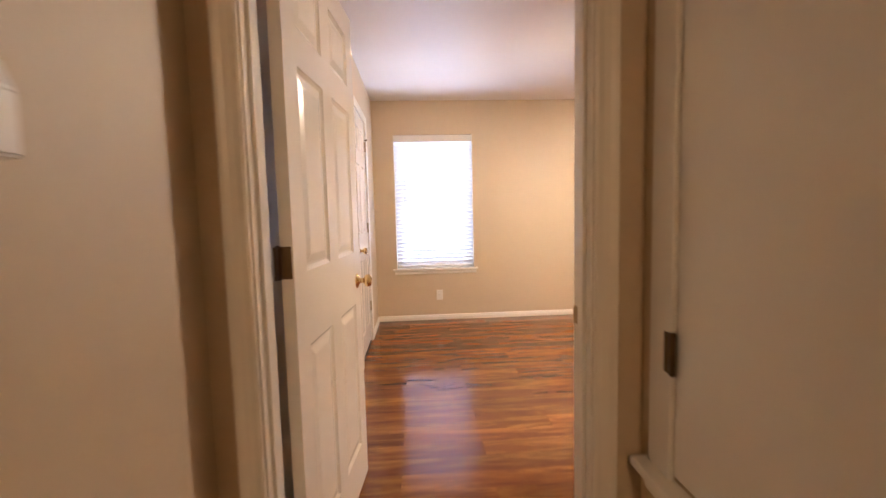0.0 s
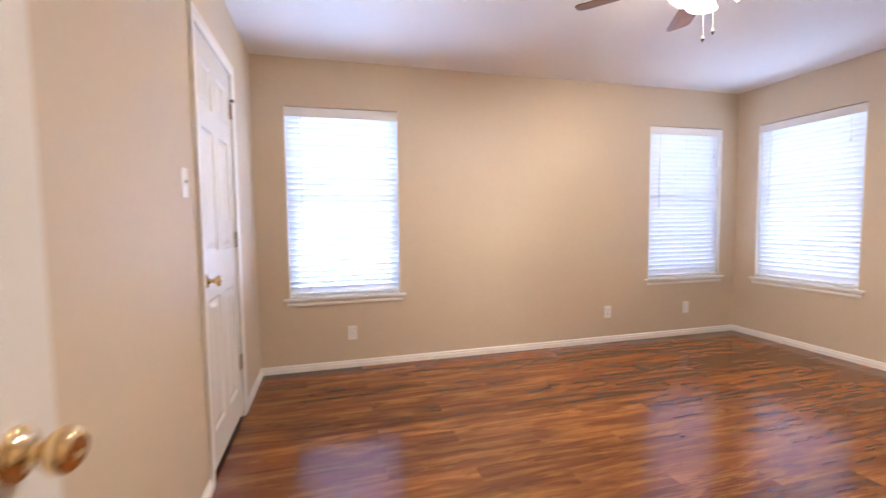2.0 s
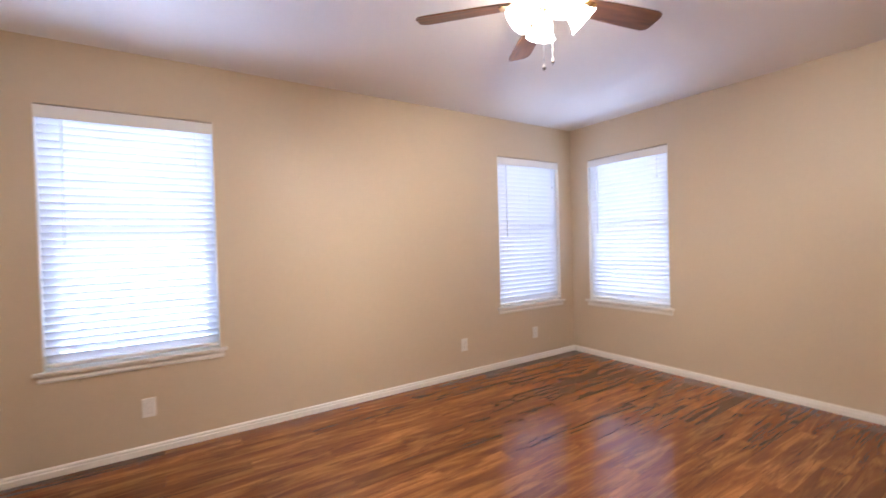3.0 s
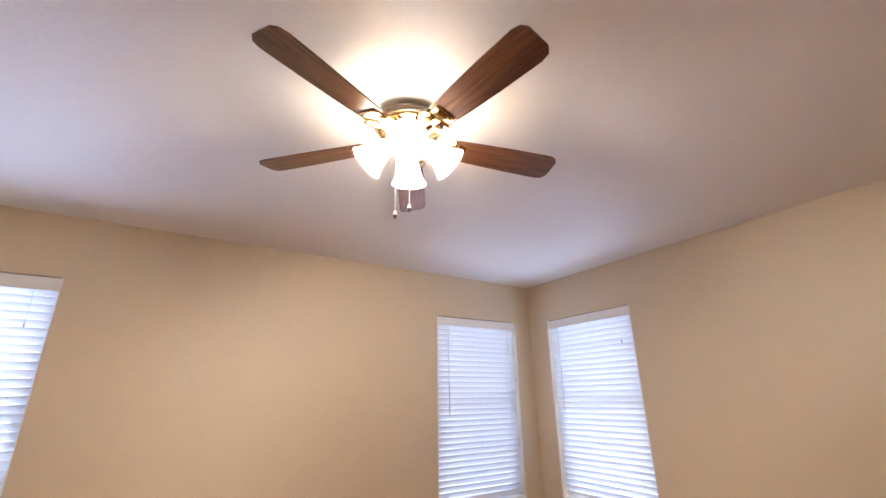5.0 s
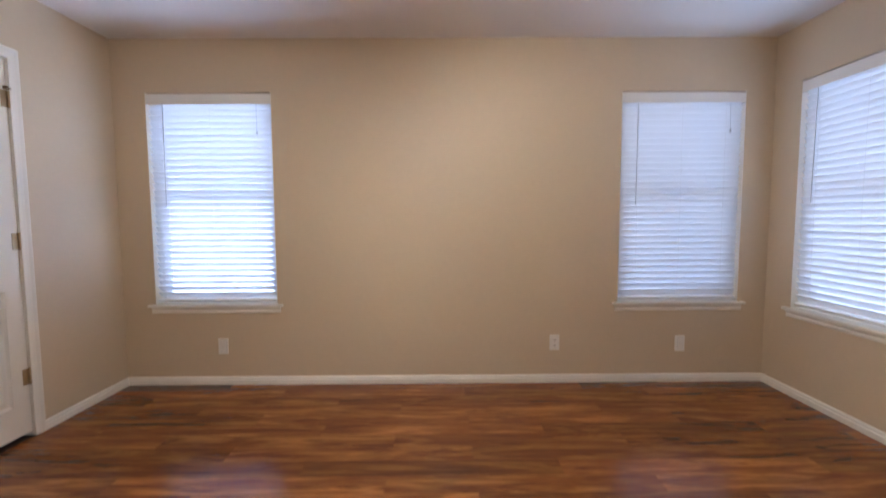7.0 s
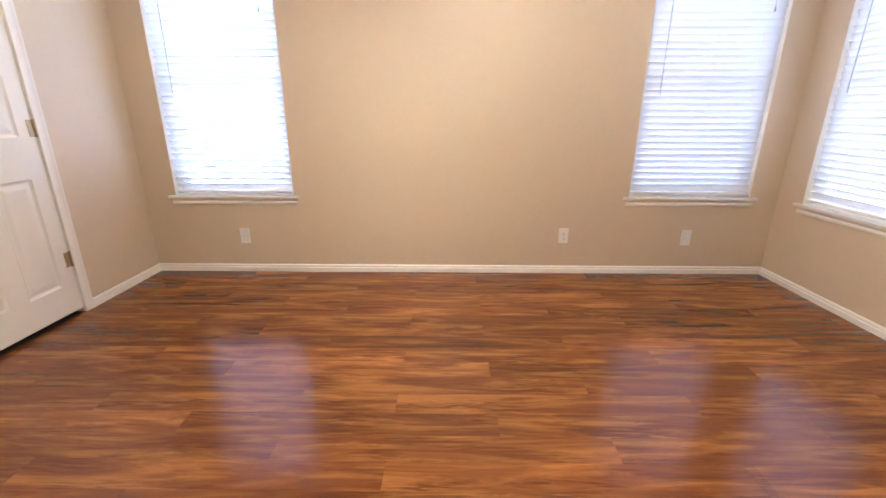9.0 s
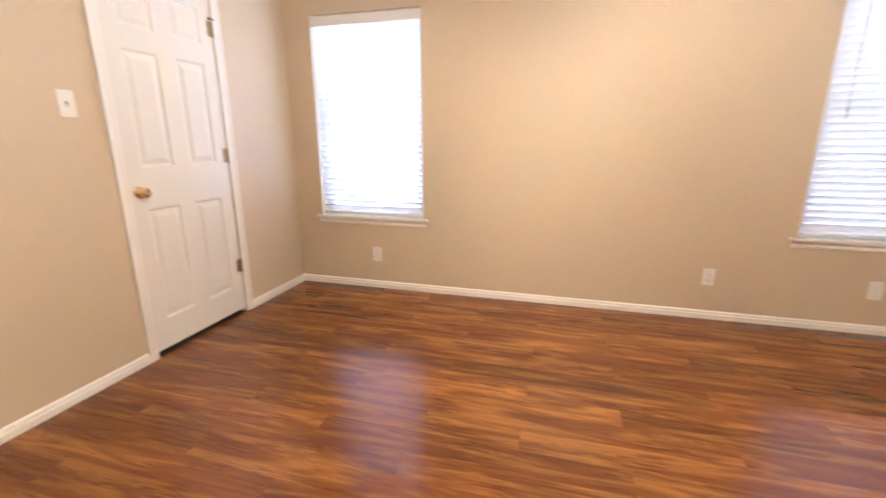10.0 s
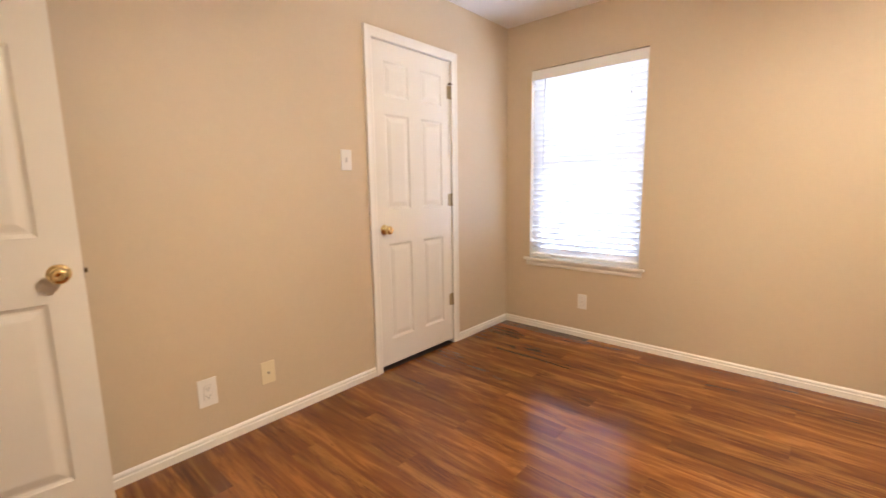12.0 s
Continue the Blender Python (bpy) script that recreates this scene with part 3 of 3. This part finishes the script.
plate("light_switch", pose(LEFT, 3.938, 1.347, 0, 0, 90), "white toggle light switch beside the closet door", "light switch", "toggle")

thermostat = thing("thermostat", pose(HALL_L, 1.176, 1.268, 0, 0, 90), "white wall-mounted thermostat with a sloped top", "thermostat")
bm = bmesh.new()
prof = ((0, 0), (-0.026, 0.003), (-0.027, 0.066), (-0.014, 0.098), (0, 0.104))
ends = [[bm.verts.new((x, y, z)) for y, z in prof] for x in (-0.05, 0.043)]
for i in range(5):
    bm.faces.new((ends[0][i], ends[0][(i + 1) % 5], ends[1][(i + 1) % 5], ends[1][i]))
bm.faces.new(ends[0])
bm.faces.new(ends[1][::-1])
bmesh.ops.bevel(bm, geom=list(bm.edges), offset=0.003, segments=2, affect="EDGES")
part("case", bm, PLASTIC, thermostat)

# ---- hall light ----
# Lamp inferred from the hall's warm light; dome and place assumed, never in view.
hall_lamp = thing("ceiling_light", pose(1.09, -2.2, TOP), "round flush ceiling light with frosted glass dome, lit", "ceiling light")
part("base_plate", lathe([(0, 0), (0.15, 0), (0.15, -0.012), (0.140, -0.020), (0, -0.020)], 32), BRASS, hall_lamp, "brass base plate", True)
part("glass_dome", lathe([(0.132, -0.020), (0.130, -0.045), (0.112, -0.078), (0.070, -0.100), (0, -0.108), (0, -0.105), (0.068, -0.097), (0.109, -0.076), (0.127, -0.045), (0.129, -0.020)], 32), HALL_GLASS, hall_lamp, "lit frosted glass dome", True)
# ---- ceiling fan ----
FX, FY, BLADE_Z, BLADE_TURN = 2.866, 3.736, 2.339, 60.0
fan = thing("ceiling_fan", pose(FX, FY, TOP), "five-blade ceiling fan, walnut blades, brass fittings, four lit shades", "ceiling fan")
part("canopy", lathe([(0, 0), (0.072, 0), (0.076, -0.006), (0.070, -0.018), (0.058, -0.024), (0, -0.024)], 36), BRONZE, fan, "dark bronze ceiling canopy", True)
part("motor_housing", lathe([(0, -0.020), (0.075, -0.021), (0.108, -0.027), (0.128, -0.036), (0.132, -0.046), (0.130, -0.058), (0.122, -0.064), (0, -0.064)], 44), BRONZE, fan, "dark bronze motor housing", True)
ring = part("vent_ring", lathe([(0.050, -0.062), (0.122, -0.0625), (0.124, -0.067), (0.112, -0.074), (0.070, -0.094), (0.062, -0.097), (0.050, -0.097)], 44), BRASS, fan, "ribbed brass collar under the motor", True)
bm = bmesh.new()
for i in range(36):
    a = 2 * math.pi * i / 36
    q = rod((0.110 * math.cos(a), 0.110 * math.sin(a), -0.0755), (0.074 * math.cos(a), 0.074 * math.sin(a), -0.0925), 0.0026, 5)
    me = bpy.data.meshes.new("rib")
    q.to_mesh(me)
    q.free()
    bm.from_mesh(me)
    bpy.data.meshes.remove(me)
part("ribs", bm, OLD_BRASS, ring, "dark grooves between brass ribs")
part("switch_housing", lathe([(0, -0.096), (0.054, -0.096), (0.058, -0.103), (0.052, -0.112), (0.050, -0.140), (0.040, -0.156), (0.018, -0.164), (0.010, -0.176), (0, -0.178)], 32), BRASS, fan, "brass switch housing", True)


def blade_outline(bm):
    """Blade along local x with rounded, slightly flared tip."""
    pts = [(0.175, -0.050), (0.30, -0.058), (0.45, -0.064), (0.590, -0.067), (0.618, -0.060), (0.632, -0.040)]
    pts = pts + [(x, -y) for x, y in reversed(pts)]
    up = [bm.verts.new((x, y, 0.003)) for x, y in pts]
    dn = [bm.verts.new((x, y, -0.003)) for x, y in pts]
    n = len(pts)
    for i in range(n):
        bm.faces.new((up[i], up[(i + 1) % n], dn[(i + 1) % n], dn[i]))
    bm.faces.new(up)
    bm.faces.new(dn[::-1])
    return bm


for i in range(5):
    m = pose(0, 0, BLADE_Z - TOP, 0, 0, BLADE_TURN + 72 * i) @ pose(0, 0, 0, -12, 0, 0)
    bl = part("blade", blade_outline(bmesh.new()), BLADE, fan, "walnut-stained wooden fan blade", at=m)
    iron = lathe([(0.012, -0.004), (0.030, -0.004), (0.033, 0), (0.030, 0.004), (0.012, 0.004), (0.012, -0.004)], 20, pose(0.165, 0.030, -0.009))
    for q in (lathe([(0.012, -0.004), (0.030, -0.004), (0.033, 0), (0.030, 0.004), (0.012, 0.004), (0.012, -0.004)], 20, pose(0.165, -0.030, -0.009)),
              boxes((0.085, -0.014, -0.014, 0.150, 0.014, -0.006), (0.180, -0.040, -0.010, 0.232, 0.040, -0.004), bevel=0.003)):
        me = bpy.data.meshes.new("iron")
        q.to_mesh(me)
        q.free()
        iron.from_mesh(me)
        bpy.data.meshes.remove(me)
    part("blade_iron", iron, BRASS, bl, "brass scrolled blade bracket", True)

BELL = [(r * 1.12, z * 1.10) for r, z in ((0.020, 0.0), (0.024, -0.010), (0.031, -0.030), (0.038, -0.060), (0.046, -0.088), (0.060, -0.112), (0.0625, -0.114), (0.0575, -0.1125), (0.0435, -0.088), (0.0355, -0.060), (0.0285, -0.030), (0.0215, -0.010), (0.018, -0.001))]
for i in range(4):
    m = pose(0, 0, -0.128, 0, 0, 241 + 90 * i)
    tip = Vector((0.066, 0, 0.008))
    arm = part("lamp_arm", rod((0.045, 0, 0.0), tip, 0.008, 12), BRASS, fan, "", True, m)
    tilt = Matrix.Translation(tip) @ pose(0, 0, 0, 0, -46, 0)
    part("socket_cup", lathe([(0, 0.016), (0.014, 0.014), (0.024, 0.004), (0.025, -0.012), (0.0225, -0.012), (0, -0.008)], 24), BRASS, arm, "brass socket cup", True, tilt)
    part("glass_shade", lathe(BELL, 32), SHADE, fan, "frosted white bell-shaped glass shade, lit", True, m @ tilt)
    part("bulb", lathe([(0, -0.010), (0.008, -0.011), (0.009, -0.020), (0.013, -0.024), (0.013, -0.029), (0.008, -0.034), (0, -0.036)], 20), BULB_GLOW, fan, "lit bulb", True, m @ tilt)
    lamp = new("fan_lamp", bpy.data.lights.new("fan_lamp", "POINT"))
    lamp.data.energy, lamp.data.color, lamp.data.shadow_soft_size = FAN_WATTS, BULB, 0.027
    lamp.matrix_world = pose(FX, FY, TOP) @ m @ tilt @ pose(0, 0, -0.064)
for x, y, low, in ((-0.047, 0.004, 2.035), (0.008, 0.002, 2.073)):
    ch = part("pull_chain", rod((x, y, -0.150), (x, y, low - TOP), 0.0021, 6), CORD, fan, "thin beaded pull chain")
    fob = part("chain_fob", lathe([(0, 0.008), (0.004, 0.006), (0.0075, -0.006), (0.008, -0.010), (0, -0.010)], 14, pose(x, y, low - TOP)), PLASTIC, ch, "white chain fob", True)
    part("fob_tip", lathe([(0, -0.0101), (0.0082, -0.0101), (0.0075, -0.014), (0, -0.027)], 14, pose(x, y, low - TOP)), BRONZE, ch, "dark pointed fob tip", True)

# ---- floor planks, each row a third of a plank on from the last ----
PLANK_W, PLANK_L, STEP, FIRST = 0.1269, 1.255, 0.4183, 3.943
made = {}


def plank_mesh(w, d):
    key = (round(w, 3), round(d, 3))
    if key not in made:
        g, bm = 0.00005, bmesh.new()
        lo = [bm.verts.new(p) for p in ((g, g, -0.012), (w - g, g, -0.012), (w - g, d - g, -0.012), (g, d - g, -0.012))]
        up = [bm.verts.new(p) for p in ((g, g, -0.0002), (w - g, g, -0.0002), (w - g, d - g, -0.0002), (g, d - g, -0.0002))]
        c = 0.0003
        hi = [bm.verts.new(p) for p in ((c, c, 0), (w - c, c, 0), (w - c, d - c, 0), (c, d - c, 0))]
        for r, s in ((lo, up), (up, hi)):
            for i in range(4):
                bm.faces.new((r[i], r[(i + 1) % 4], s[(i + 1) % 4], s[i]))
        bm.faces.new(hi)
        me = bpy.data.meshes.new("plank")
        bm.to_mesh(me)
        bm.free()
        me.materials.append(FLOOR)
        made[key] = me
    return made[key]


def planks(x0, x1, y0, y1):
    for k in range(math.floor((y0 - FIRST) / PLANK_W), math.ceil((y1 - FIRST) / PLANK_W)):
        a, b = max(y0, FIRST + PLANK_W * k), min(y1, FIRST + PLANK_W * (k + 1))
        if b - a < 0.006:
            continue
        x = 2.585 - STEP * k
        x -= PLANK_L * math.ceil((x - x0) / PLANK_L)
        while x < x1:
            c, d = max(x, x0), min(x + PLANK_L, x1)
            if d - c > 0.006:
                p = new("plank", plank_mesh(d - c, b - a))
                p.parent = floor
                p.location = (c, a, 0)
            x += PLANK_L


planks(LEFT + 0.001, RIGHT - 0.001, ENTRY, BACK - 0.001)
planks(DOOR_L + 0.001, DOOR_R - 0.001, HALL_FACE, ENTRY)
planks(HALL_L + 0.001, HALL_R - 0.001, HALL_END, HALL_FACE)
